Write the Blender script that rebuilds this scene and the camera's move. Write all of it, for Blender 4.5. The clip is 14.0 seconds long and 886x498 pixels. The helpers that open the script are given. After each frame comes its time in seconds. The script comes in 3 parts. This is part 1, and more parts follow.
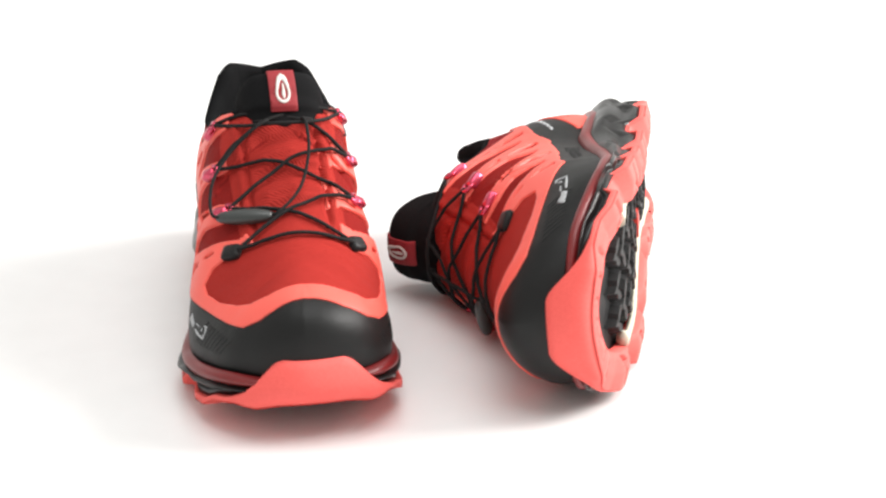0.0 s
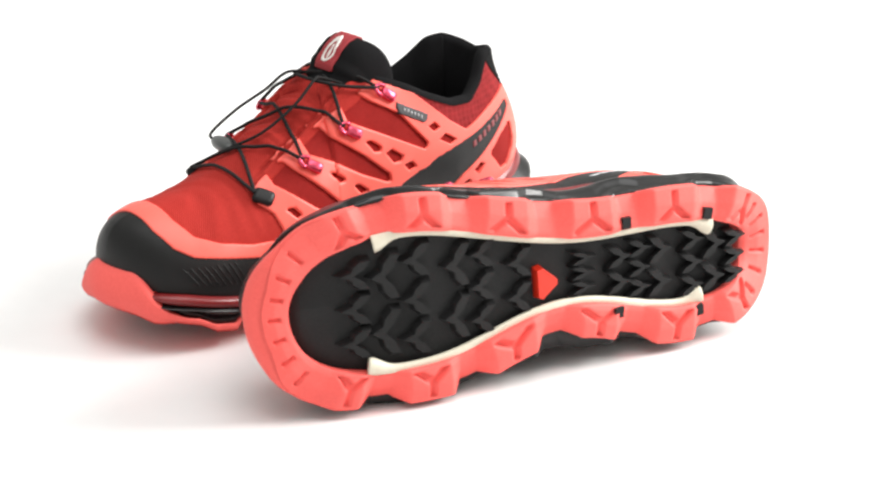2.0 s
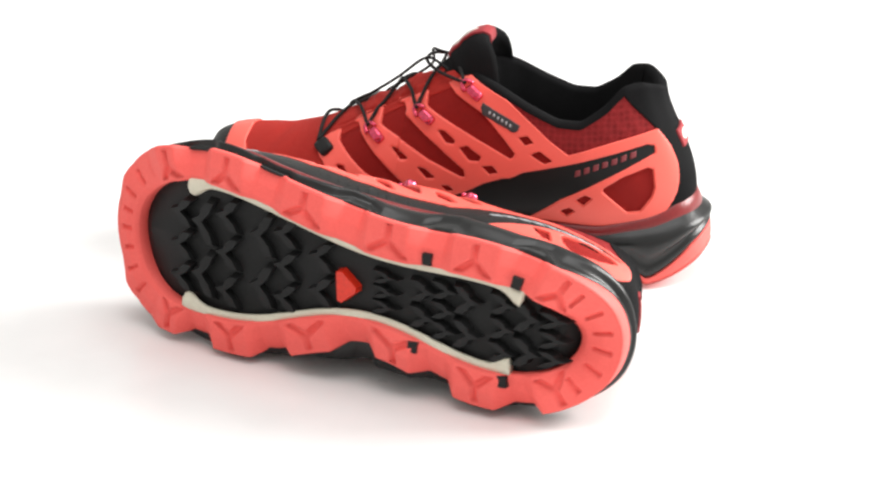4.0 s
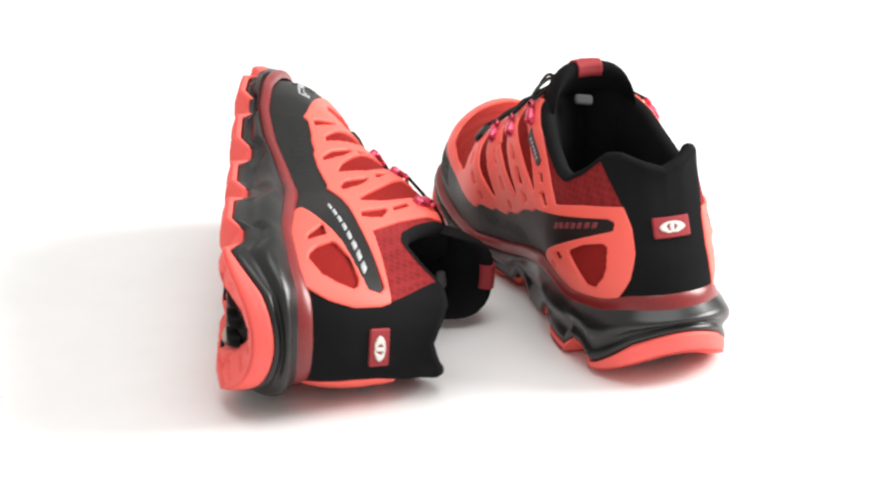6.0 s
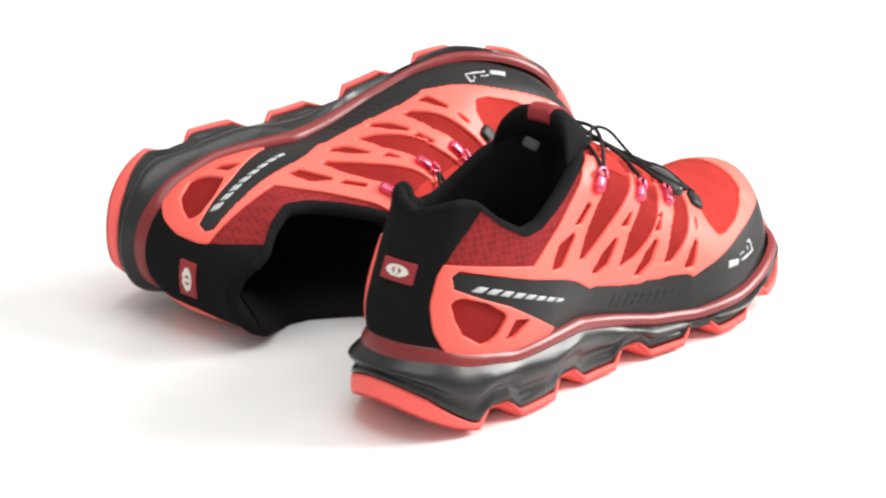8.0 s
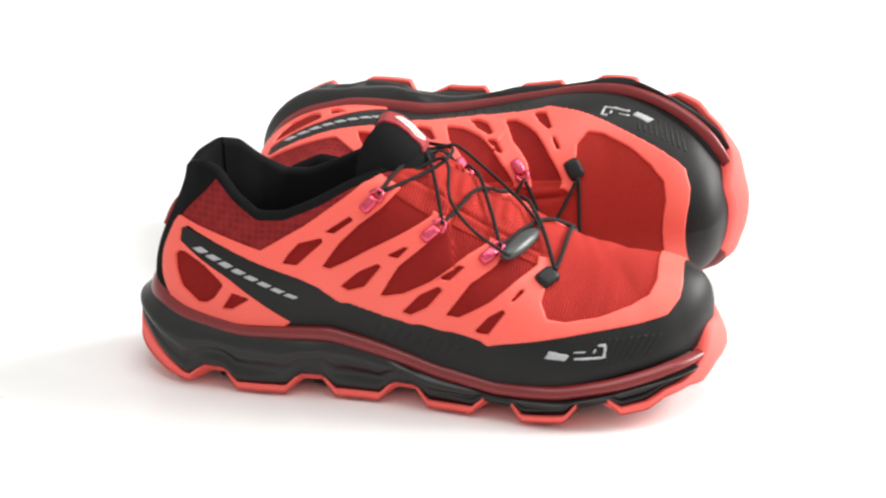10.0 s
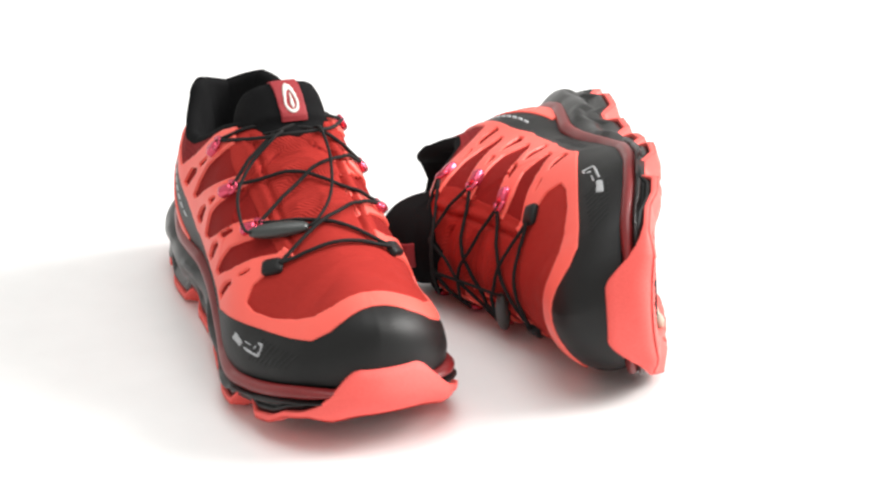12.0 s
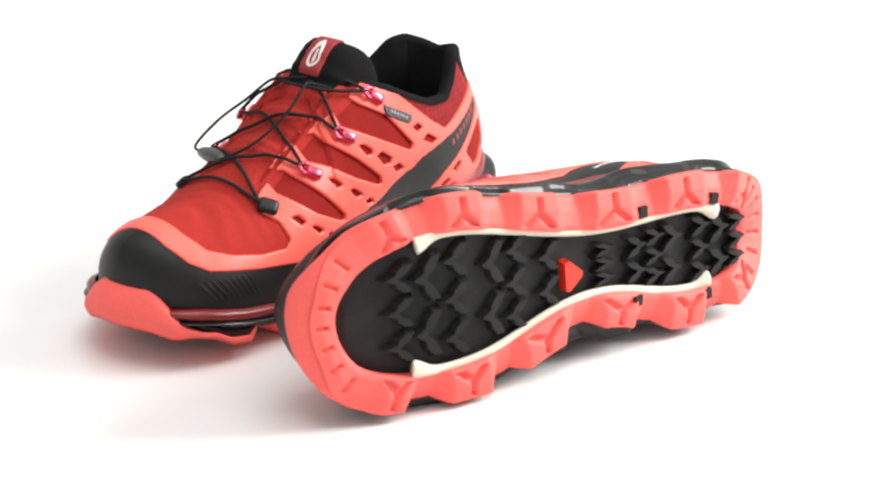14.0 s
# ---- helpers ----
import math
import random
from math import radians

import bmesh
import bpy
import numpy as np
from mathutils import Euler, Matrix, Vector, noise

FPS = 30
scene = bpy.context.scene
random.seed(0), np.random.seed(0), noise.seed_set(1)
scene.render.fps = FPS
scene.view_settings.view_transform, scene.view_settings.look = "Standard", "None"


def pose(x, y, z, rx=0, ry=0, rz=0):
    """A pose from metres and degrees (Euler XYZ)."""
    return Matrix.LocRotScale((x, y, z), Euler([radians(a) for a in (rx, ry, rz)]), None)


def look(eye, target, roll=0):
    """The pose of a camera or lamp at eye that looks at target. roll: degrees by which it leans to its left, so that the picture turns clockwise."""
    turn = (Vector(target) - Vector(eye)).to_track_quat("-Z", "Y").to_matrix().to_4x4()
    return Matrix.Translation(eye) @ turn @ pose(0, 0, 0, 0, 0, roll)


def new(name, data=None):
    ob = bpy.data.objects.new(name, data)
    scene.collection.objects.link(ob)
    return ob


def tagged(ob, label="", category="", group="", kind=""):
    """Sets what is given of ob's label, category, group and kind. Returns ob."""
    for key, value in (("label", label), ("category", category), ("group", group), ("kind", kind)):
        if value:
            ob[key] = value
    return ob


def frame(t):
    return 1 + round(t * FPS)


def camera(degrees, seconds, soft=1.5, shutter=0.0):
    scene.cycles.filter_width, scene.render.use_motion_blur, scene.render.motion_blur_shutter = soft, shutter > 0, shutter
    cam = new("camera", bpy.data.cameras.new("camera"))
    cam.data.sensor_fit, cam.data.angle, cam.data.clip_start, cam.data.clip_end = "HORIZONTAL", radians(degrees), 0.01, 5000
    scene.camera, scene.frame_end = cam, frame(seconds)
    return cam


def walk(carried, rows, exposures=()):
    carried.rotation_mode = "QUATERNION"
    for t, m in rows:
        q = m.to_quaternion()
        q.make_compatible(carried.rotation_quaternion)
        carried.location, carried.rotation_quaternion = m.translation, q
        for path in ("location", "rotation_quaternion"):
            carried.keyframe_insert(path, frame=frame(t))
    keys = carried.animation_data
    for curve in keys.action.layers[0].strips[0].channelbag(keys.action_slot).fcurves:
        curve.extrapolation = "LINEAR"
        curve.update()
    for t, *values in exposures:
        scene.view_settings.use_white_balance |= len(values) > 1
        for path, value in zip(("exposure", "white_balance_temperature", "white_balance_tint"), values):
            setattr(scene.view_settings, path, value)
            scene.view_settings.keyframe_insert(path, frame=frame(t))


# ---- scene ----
# ---- camera: it stands still, the pair of shoes turns before it ----
cam = camera(21.5, 14.0, 2.3, 0.35)
EYE = (0.0, -1.1604, 0.4896)
AIM = (0.0026, -0.2298, 0.1235)
walk(cam, [(0.0, look(EYE, AIM, -0.27)), (14.0, look(EYE, AIM, -0.27))])

# ---- world, lights ----
world = bpy.data.worlds.new("studio")
scene.world = world
world.use_nodes = True
world.node_tree.nodes["Background"].inputs[0].default_value = (1.0, 0.99, 0.955, 1)
world.node_tree.nodes["Background"].inputs[1].default_value = 0.54


def softbox(name, eye, target, sx, sy, watts, colour):
    d = bpy.data.lights.new(name, "AREA")
    d.shape, d.size, d.size_y, d.energy, d.color = "RECTANGLE", sx, sy, watts, colour
    ob = new(name, d)
    ob.matrix_world = look(eye, target)
    return ob


softbox("softbox_key", (1.6, 0.25, 0.95), (0, 0, 0.05), 0.9, 0.9, 46, (1.0, 0.985, 0.96))
softbox("softbox_top", (0.2, -0.2, 2.1), (0, 0, 0), 1.6, 1.6, 20, (1.0, 1.0, 1.0))
scene.view_settings.exposure = 0.39


# ---- materials ----
def material(name, colour, colour2=None, rough=0.6, scale=300.0, bump=0.2, depth=0.0004, metal=0.0, weave=None, dirt=0.0, spec=0.5):
    """A surface with fine grain, broad wear and, where weave is set, a knitted or ribbed relief."""
    m = bpy.data.materials.new(name)
    m.use_nodes = True
    nt = m.node_tree
    N, L = nt.nodes, nt.links
    p = N["Principled BSDF"]
    p.inputs["Metallic"].default_value = metal
    p.inputs["Specular IOR Level"].default_value = spec
    tc = N.new("ShaderNodeTexCoord")
    fine = N.new("ShaderNodeTexNoise")
    fine.inputs["Scale"].default_value = scale
    fine.inputs["Detail"].default_value = 3
    L.new(tc.outputs["Object"], fine.inputs["Vector"])
    broad = N.new("ShaderNodeTexNoise")
    broad.inputs["Scale"].default_value = 22
    broad.inputs["Detail"].default_value = 4
    L.new(tc.outputs["Object"], broad.inputs["Vector"])
    c2 = colour2 or tuple(c * 0.72 for c in colour)
    mix = N.new("ShaderNodeMix")
    mix.data_type = "RGBA"
    mix.inputs["A"].default_value = (*colour, 1)
    mix.inputs["B"].default_value = (*c2, 1)
    add = N.new("ShaderNodeMath")
    add.operation = "MULTIPLY_ADD"
    L.new(broad.outputs["Fac"], add.inputs[0])
    add.inputs[1].default_value = 0.9
    L.new(fine.outputs["Fac"], add.inputs[2])
    ramp = N.new("ShaderNodeMapRange")
    ramp.inputs["From Min"].default_value = 0.7
    ramp.inputs["From Max"].default_value = 1.3
    L.new(add.outputs[0], ramp.inputs["Value"])
    L.new(ramp.outputs[0], mix.inputs["Factor"])
    height = fine.outputs["Fac"]
    col = mix.outputs["Result"]
    if weave:
        kind, size, turn, amount = weave
        mp = N.new("ShaderNodeMapping")
        mp.inputs["Rotation"].default_value = turn
        L.new(tc.outputs["Object"], mp.inputs["Vector"])
        if kind == "rib":
            w = N.new("ShaderNodeTexWave")
            w.inputs["Scale"].default_value = size
            w.inputs["Distortion"].default_value = 1.2
            w.inputs["Detail"].default_value = 1
            out = w.outputs["Fac"]
        else:
            w = N.new("ShaderNodeTexVoronoi")
            w.feature = "F1"
            w.inputs["Scale"].default_value = size
            w.inputs["Randomness"].default_value = 0.25
            out = w.outputs["Distance"]
        L.new(mp.outputs[0], w.inputs["Vector"])
        dark = N.new("ShaderNodeMix")
        dark.data_type = "RGBA"
        dark.blend_type = "MULTIPLY"
        dark.inputs["Factor"].default_value = amount
        L.new(col, dark.inputs["A"])
        L.new(out, dark.inputs["B"])
        col = dark.outputs["Result"]
        s = N.new("ShaderNodeMath")
        s.operation = "MULTIPLY_ADD"
        L.new(fine.outputs["Fac"], s.inputs[0])
        s.inputs[1].default_value = 0.4
        L.new(out, s.inputs[2])
        height = s.outputs[0]
    L.new(col, p.inputs["Base Color"])
    rr = N.new("ShaderNodeMapRange")
    rr.inputs["To Min"].default_value = max(0.05, rough - 0.12)
    rr.inputs["To Max"].default_value = min(1, rough + 0.12)
    L.new(broad.outputs["Fac"], rr.inputs["Value"])
    L.new(rr.outputs[0], p.inputs["Roughness"])
    b = N.new("ShaderNodeBump")
    b.inputs["Strength"].default_value = bump
    b.inputs["Distance"].default_value = depth
    L.new(height, b.inputs["Height"])
    L.new(b.outputs[0], p.inputs["Normal"])
    return m


M_FLOOR = material("white_acrylic", (0.86, 0.86, 0.855), (0.83, 0.83, 0.825), 0.32, 40, 0.02, spec=0.45)
M_MESH = material("red_ripstop", (0.35, 0.021, 0.018), (0.27, 0.015, 0.013), 0.75, 900, 0.5, weave=("rib", 430, (0.3, 0.5, 0.6), 0.40), spec=0.08)
M_TONGUE = material("red_ribbed_mesh", (0.48, 0.036, 0.028), (0.38, 0.025, 0.019), 0.75, 900, 0.6, weave=("rib", 330, (0, 0.35, 0.5), 0.28), spec=0.10)
M_COLLAR = material("dull_red_airmesh", (0.33, 0.032, 0.034), (0.25, 0.022, 0.024), 0.85, 900, 0.8, weave=("cell", 300, (0, 0, 0), 0.5), spec=0.08)
M_CORAL = material("coral_synthetic", (0.92, 0.132, 0.100), (0.87, 0.115, 0.086), 0.45, 1400, 0.15, 0.0002, spec=0.4)
M_RUBBER = material("coral_rubber", (0.93, 0.138, 0.118), (0.86, 0.112, 0.096), 0.6, 800, 0.2, 0.0003, spec=0.35)
M_BLACK = material("black_synthetic", (0.012, 0.012, 0.012), (0.008, 0.008, 0.008), 0.45, 1600, 0.35, 0.0003, spec=0.24)
M_TEXTILE = material("black_textile", (0.011, 0.011, 0.0115), (0.007, 0.007, 0.0075), 0.95, 1500, 0.6, 0.0004, spec=0.06)
M_FOAM = material("black_foam", (0.013, 0.013, 0.013), (0.009, 0.009, 0.009), 0.30, 900, 0.15, 0.0003, spec=0.42)
M_GREY = material("charcoal_synthetic", (0.035, 0.037, 0.039), (0.026, 0.027, 0.029), 0.5, 1600, 0.2, 0.0002)
M_STRIPE = material("dark_red_foam", (0.21, 0.016, 0.017), (0.15, 0.010, 0.011), 0.32, 700, 0.1, 0.0002)
M_LUG = material("black_rubber", (0.017, 0.017, 0.0175), (0.011, 0.011, 0.011), 0.55, 900, 0.3, 0.0003, spec=0.22)
M_CREAM = material("cream_tpu", (0.66, 0.62, 0.50), (0.58, 0.54, 0.43), 0.45, 500, 0.1, 0.0002)
M_SILVER = material("silver_print", (0.44, 0.45, 0.46), (0.34, 0.35, 0.36), 0.4, 900, 0.05, 0.0001)
M_PINK = material("pink_anodised", (0.74, 0.10, 0.17), (0.58, 0.05, 0.10), 0.25, 500, 0.05, 0.0001, metal=0.75)
M_LACE = material("black_cord", (0.016, 0.015, 0.015), (0.008, 0.008, 0.008), 0.8, 2500, 0.8, 0.0004, spec=0.25)
M_TOGGLE = material("grey_plastic", (0.045, 0.05, 0.048), (0.035, 0.038, 0.037), 0.38, 900, 0.1, 0.0002)
M_TAG = material("maroon_label", (0.30, 0.018, 0.024), (0.24, 0.012, 0.017), 0.7, 1800, 0.5, 0.0003)
M_WHITE = material("white_print", (0.72, 0.69, 0.65), (0.62, 0.59, 0.55), 0.6, 900, 0.05, 0.0001)
M_DARKRED = material("dull_red_print", (0.22, 0.03, 0.035), (0.17, 0.02, 0.025), 0.5, 900, 0.05, 0.0001)

M_SIGNAL = material("signal_red_rubber", (0.75, 0.03, 0.01), None, 0.4, 600, 0.1)
M_PALE = material("pale_label", (0.06, 0.058, 0.06), None, 0.7, 900, 0.2)


# ---- the white sweep on which the shoes stand ----
def sweep():
    bm = bmesh.new()
    xs = [-6 + 0.5 * i for i in range(25)]
    prof = [(-3.0, 0.0), (-1.5, 0.0), (-0.5, 0.0), (0.5, 0.0), (1.5, 0.0), (2.4, 0.0)]
    prof += [(2.4 + 1.2 * math.sin(a), 1.2 - 1.2 * math.cos(a)) for a in [math.pi / 2 * k / 10 for k in range(1, 11)]]
    prof += [(3.6, 2.4), (3.6, 3.6)]
    rows = [[bm.verts.new((x, y, z)) for x in xs] for y, z in prof]
    for a, b in zip(rows, rows[1:]):
        for i in range(len(xs) - 1):
            bm.faces.new((a[i], a[i + 1], b[i + 1], b[i]))
    me = bpy.data.meshes.new("floor")
    bm.to_mesh(me)
    me.materials.append(M_FLOOR)
    for p in me.polygons:
        p.use_smooth = True
    tagged(new("floor", me), "white seamless studio floor sweeping up into a backdrop", "floor", kind="structure")


sweep()

# ---- shoe: shared shape, in metres; x to the toe, y to the inner side, z up ----
def smooth(a, k):
    w = np.hanning(2 * k + 3)[1:-1]
    w /= w.sum()
    p = np.concatenate([2 * a[0] - a[k:0:-1], a, 2 * a[-1] - a[-2:-k - 2:-1]])
    return np.convolve(p, w, "valid")


def table(s, rows, col, k=0):
    r = np.array(rows)
    v = np.interp(s, r[:, 0], r[:, col])
    return smooth(v, k) if k else v


# half outlines of the sole from heel to toe, outer and inner side
OUTER = [(-.1470, 0), (-.1425, -.018), (-.130, -.0315), (-.110, -.040), (-.080, -.0445), (-.030, -.0450), (.020, -.0490),
         (.062, -.0540), (.090, -.0520), (.115, -.0430), (.130, -.0300), (.1390, -.0160), (.1427, .000)]
INNER = [(-.1470, 0), (-.1425, .018), (-.130, .0305), (-.110, .0385), (-.080, .0410), (-.030, .0365), (.010, .0410),
         (.045, .0510), (.080, .0535), (.108, .0500), (.127, .0395), (.1385, .0215), (.1427, .000)]


def half(points, n):
    """A smooth curve through the points, evenly spaced."""
    p = np.array(points, float)
    ends = [[p[1][0], -p[1][1]]], [[p[-2][0], 2 * p[-1][1] - p[-2][1]]]
    q = np.concatenate([ends[0], p, ends[1]])
    out = []
    for i in range(1, len(q) - 2):
        a, b, c, d = q[i - 1:i + 3]
        for k in range(40):
            t = k / 40
            out.append(0.5 * (2 * b + (c - a) * t + (2 * a - 5 * b + 4 * c - d) * t * t + (3 * b - a - 3 * c + d) * t ** 3))
    out.append(p[-1])
    out = np.array(out)
    l = np.concatenate([[0], np.cumsum(np.hypot(*np.diff(out, axis=0).T))])
    t = np.linspace(0, l[-1], n)
    return np.stack([np.interp(t, l, out[:, 0]), np.interp(t, l, out[:, 1])], 1)


def normal2(c, side):
    """Outward normals of a half outline."""
    d = np.gradient(c, axis=0)
    n = np.stack([d[:, 1], -d[:, 0]], 1) * (-1 if side > 0 else 1)
    n /= np.hypot(*n.T)[:, None]
    n[0], n[-1] = (-1, 0), (1, 0)
    return n


# height of the seam between sole and upper along the shoe
SEAM = [(-.1475, .047), (-.135, .046), (-.120, .042), (-.090, .038), (-.043, .040), (-.016, .034), (.010, .027), (.040, .0225), (.070, .0235),
        (.095, .028), (.120, .034), (.1475, .038)]
# top line: share of the way from heel to toe, x, half width, z
TOP = [(0, -.1205, 0, .1065), (.04, -.1185, .010, .1095), (.08, -.1110, .0195, .1130), (.12, -.1010, .0250, .1110), (.18, -.0915, .0305, .1010),
       (.25, -.0790, .0350, .0930), (.31, -.0660, .0345, .0935), (.37, -.0500, .0330, .1005), (.43, -.0340, .0305, .1090), (.48, -.0210, .0255, .1140),
       (.515, -.0110, .0150, .1175), (.54, -.0040, 0, .1175), (.57, .0080, 0, .1110), (.64, .0300, 0, .0985), (.70, .0500, 0, .0880),
       (.77, .0700, 0, .0785), (.84, .0870, 0, .0732), (.90, .0980, 0, .0722), (.94, .1030, 0, .0718), (.97, .1052, 0, .0716), (1, .1060, 0, .0715)]
# fullness: share, rise of the wall, bulge, reach of the top, drop of the top
FULL = [(0, .40, .0015, .10, .30), (.15, .40, .005, .10, .30), (.30, .42, .009, .30, .22), (.43, .46, .008, .62, .07), (.54, .50, .005, .70, .02), (.60, .53, .005, .50, .01), (.66, .55, .004, .34, .01),
        (.74, .54, .002, .22, .0), (.85, .60, .001, .40, .0), (1, .90, .003, .76, .0)]
FULL_IN = [(0, .40, .0015, .10, .30), (.15, .40, .007, .10, .30), (.30, .42, .014, .32, .22), (.43, .46, .015, .66, .07), (.54, .50, .012, .80, .02), (.64, .54, .008, .68, 0), (.72, .57, .003, .48, 0),
           (.85, .62, .003, .50, .0), (1, .90, .003, .76, .0)]


def swing(x):
    """Sideways bend of the forefoot."""
    t = np.clip((x + .045) / .125, 0, 1)
    return -.0095 * t * t * (3 - 2 * t)


def upper_grid(side, ns, nv):
    s = np.linspace(0, 1, ns)
    c = half(OUTER if side < 0 else INNER, ns)
    n = normal2(c, side)
    inset = np.interp(s, [0, .05, .12, .3, .6, .8, 1], [.0095, .0095, .0090, .0065, .0045, .0080 if side < 0 else .0055, .0085])
    b = c - n * inset[:, None]
    B = np.stack([b[:, 0], b[:, 1], table(c[:, 0], SEAM, 1)], 1)
    B[:, 2] = smooth(B[:, 2], 6)
    B[:, 1] += swing(B[:, 0])
    k = max(3, ns // 45)
    T = np.stack([table(s, TOP, 1, k), side * np.maximum(0, table(s, TOP, 2, k)), table(s, TOP, 3, k)], 1)
    T[-k - 1:, 0] = np.minimum(T[-k - 1:, 0], T[-1, 0])
    T[0, 1] = 0
    T[s > .56, 1] = 0
    T[:, 1] += swing(T[:, 0]) * np.interp(T[:, 0], [.0, .06, .11], [0, .25, .6])
    f = [table(s, FULL if side < 0 else FULL_IN, i, k) for i in range(1, 5)]
    dz = (T[:, 2] - B[:, 2])
    hz = (B - T) * [1, 1, 0]
    up = np.array([0, 0, 1.0])
    out = np.concatenate([n, np.zeros((ns, 1))], 1)
    P1 = B + up * (f[0] * dz)[:, None] + out * f[1][:, None]
    P2 = T + hz * f[2][:, None] - up * (f[3] * dz)[:, None]
    slope = np.gradient(T[:, 2]) / np.maximum(np.gradient(T[:, 0]), 1e-6)
    P2[:, 2] += np.where(s > .56, np.clip(slope, -.8, .8) * hz[:, 0] * f[2], 0)
    t = np.linspace(0, 1, nv)[None, :, None]
    return ((1 - t) ** 3 * B[:, None] + 3 * (1 - t) ** 2 * t * P1[:, None] + 3 * (1 - t) * t * t * P2[:, None] + t ** 3 * T[:, None])


def grid_normals(P, side):
    du, dv = np.gradient(P, axis=0), np.gradient(P, axis=1)
    n = np.cross(du, dv) * (1 if side < 0 else -1)
    n /= np.maximum(np.linalg.norm(n, axis=2), 1e-12)[..., None]
    return n


# ---- mesh helpers ----
MIRROR = 1.0


def lasted(v):
    """Length of toe and heel: the toe box reaches out, the heel of the sole flares back."""
    x = v[:, 0] + (.0072 if MIRROR > 0 else .0052) * np.clip((v[:, 0] - .055) / .088, 0, 1) ** 1.25
    low = .0010 + .0016 * np.clip((.036 - v[:, 2]) / .020, 0, 1)
    x = x - low * np.clip((-.092 - v[:, 0]) / .050, 0, 1) ** 1.2
    return np.stack([x, v[:, 1], v[:, 2]], 1)


def slumped(v):
    """The soft upper of the shoe on its side sags towards its inner side, where the floor flattens it."""
    rise = np.clip((v[:, 2] - .028) / .012, 0, 1)
    y = v[:, 1] + .10 * np.maximum(0, v[:, 2] - .028)
    flat = np.where(y > .034, .034 + .0080 * np.tanh((y - .034) / .0080), y)
    return np.stack([v[:, 0], y * (1 - rise) + flat * rise, v[:, 2]], 1)


def mesh_part(name, verts, faces, mat, parent, label="", flat=False, weld=False):
    """One mesh object under a thing or a part; y is mirrored for the other foot."""
    v = lasted(np.array(verts, float).reshape(-1, 3))
    if MIRROR < 0:
        v = slumped(v)
    v = v * (1, MIRROR, 1)
    f = [tuple(reversed(q)) for q in faces] if MIRROR < 0 else faces
    me = bpy.data.meshes.new(name)
    me.from_pydata(v.tolist(), [], [tuple(int(i) for i in q) for q in f])
    me.materials.append(mat)
    me.validate()
    if weld:
        bm = bmesh.new()
        bm.from_mesh(me)
        bmesh.ops.remove_doubles(bm, verts=bm.verts, dist=.00004)
        bm.to_mesh(me)
        bm.free()
    if not flat:
        me.polygons.foreach_set("use_smooth", [True] * len(me.polygons))
    ob = new(name, me)
    ob.parent = parent
    return tagged(ob, label)


def grid_faces(n, m, wrap=False, flip=False):
    i, j = np.meshgrid(np.arange(n if wrap else n - 1), np.arange(m - 1), indexing="ij")
    i2 = (i + 1) % n
    q = np.stack([i * m + j, i2 * m + j, i2 * m + j + 1, i * m + j + 1], -1).reshape(-1, 4)
    return (q[:, ::-1] if flip else q).tolist()


def tube(path, r, k=8, ends=True):
    """A cord along a path; r a radius or one for each point."""
    p = np.array(path, float)
    r = np.broadcast_to(r, len(p))
    d = np.gradient(p, axis=0)
    d /= np.linalg.norm(d, axis=1)[:, None]
    a = np.cross(d, [0.13, 0.21, 0.97])
    a /= np.linalg.norm(a, axis=1)[:, None]
    b = np.cross(d, a)
    t = np.arange(k) * 2 * math.pi / k
    v = p[:, None] + r[:, None, None] * (np.cos(t)[None, :, None] * a[:, None] + np.sin(t)[None, :, None] * b[:, None])
    v = v.reshape(-1, 3)
    f = [(i * k + j, i * k + (j + 1) % k, (i + 1) * k + (j + 1) % k, (i + 1) * k + j) for i in range(len(p) - 1) for j in range(k)]
    if ends:
        f += [tuple(range(k))[::-1], tuple((len(p) - 1) * k + j for j in range(k))]
    return v, f


def spline(points, n=10):
    q = np.array(points, float)
    q = np.concatenate([[2 * q[0] - q[1]], q, [2 * q[-1] - q[-2]]])
    out = []
    for i in range(1, len(q) - 2):
        a, b, c, d = q[i - 1:i + 3]
        for k in range(n):
            t = k / n
            out.append(0.5 * (2 * b + (c - a) * t + (2 * a - 5 * b + 4 * c - d) * t * t + (3 * b - a - 3 * c + d) * t ** 3))
    out.append(q[-2])
    return np.array(out)


def merge(*pieces):
    v, f, o = [], [], 0
    for a, b in pieces:
        a = np.asarray(a)
        v.append(a)
        f += [tuple(i + o for i in q) for q in b]
        o += len(a)
    return np.concatenate(v), f


def inside(poly, X, Z):
    """Distance to a polygon's edge, positive inside."""
    p = np.array(poly, float)
    d = np.full(X.shape, 9.0)
    odd = np.zeros(X.shape, bool)
    for (ax, az), (bx, bz) in zip(p, np.roll(p, -1, 0)):
        ex, ez = bx - ax, bz - az
        t = np.clip(((X - ax) * ex + (Z - az) * ez) / max(ex * ex + ez * ez, 1e-15), 0, 1)
        d = np.minimum(d, np.hypot(X - ax - t * ex, Z - az - t * ez))
        if ez != 0:
            odd ^= ((az > Z) != (bz > Z)) & (X < ex * (Z - az) / ez + ax)
    return np.where(odd, d, -d)


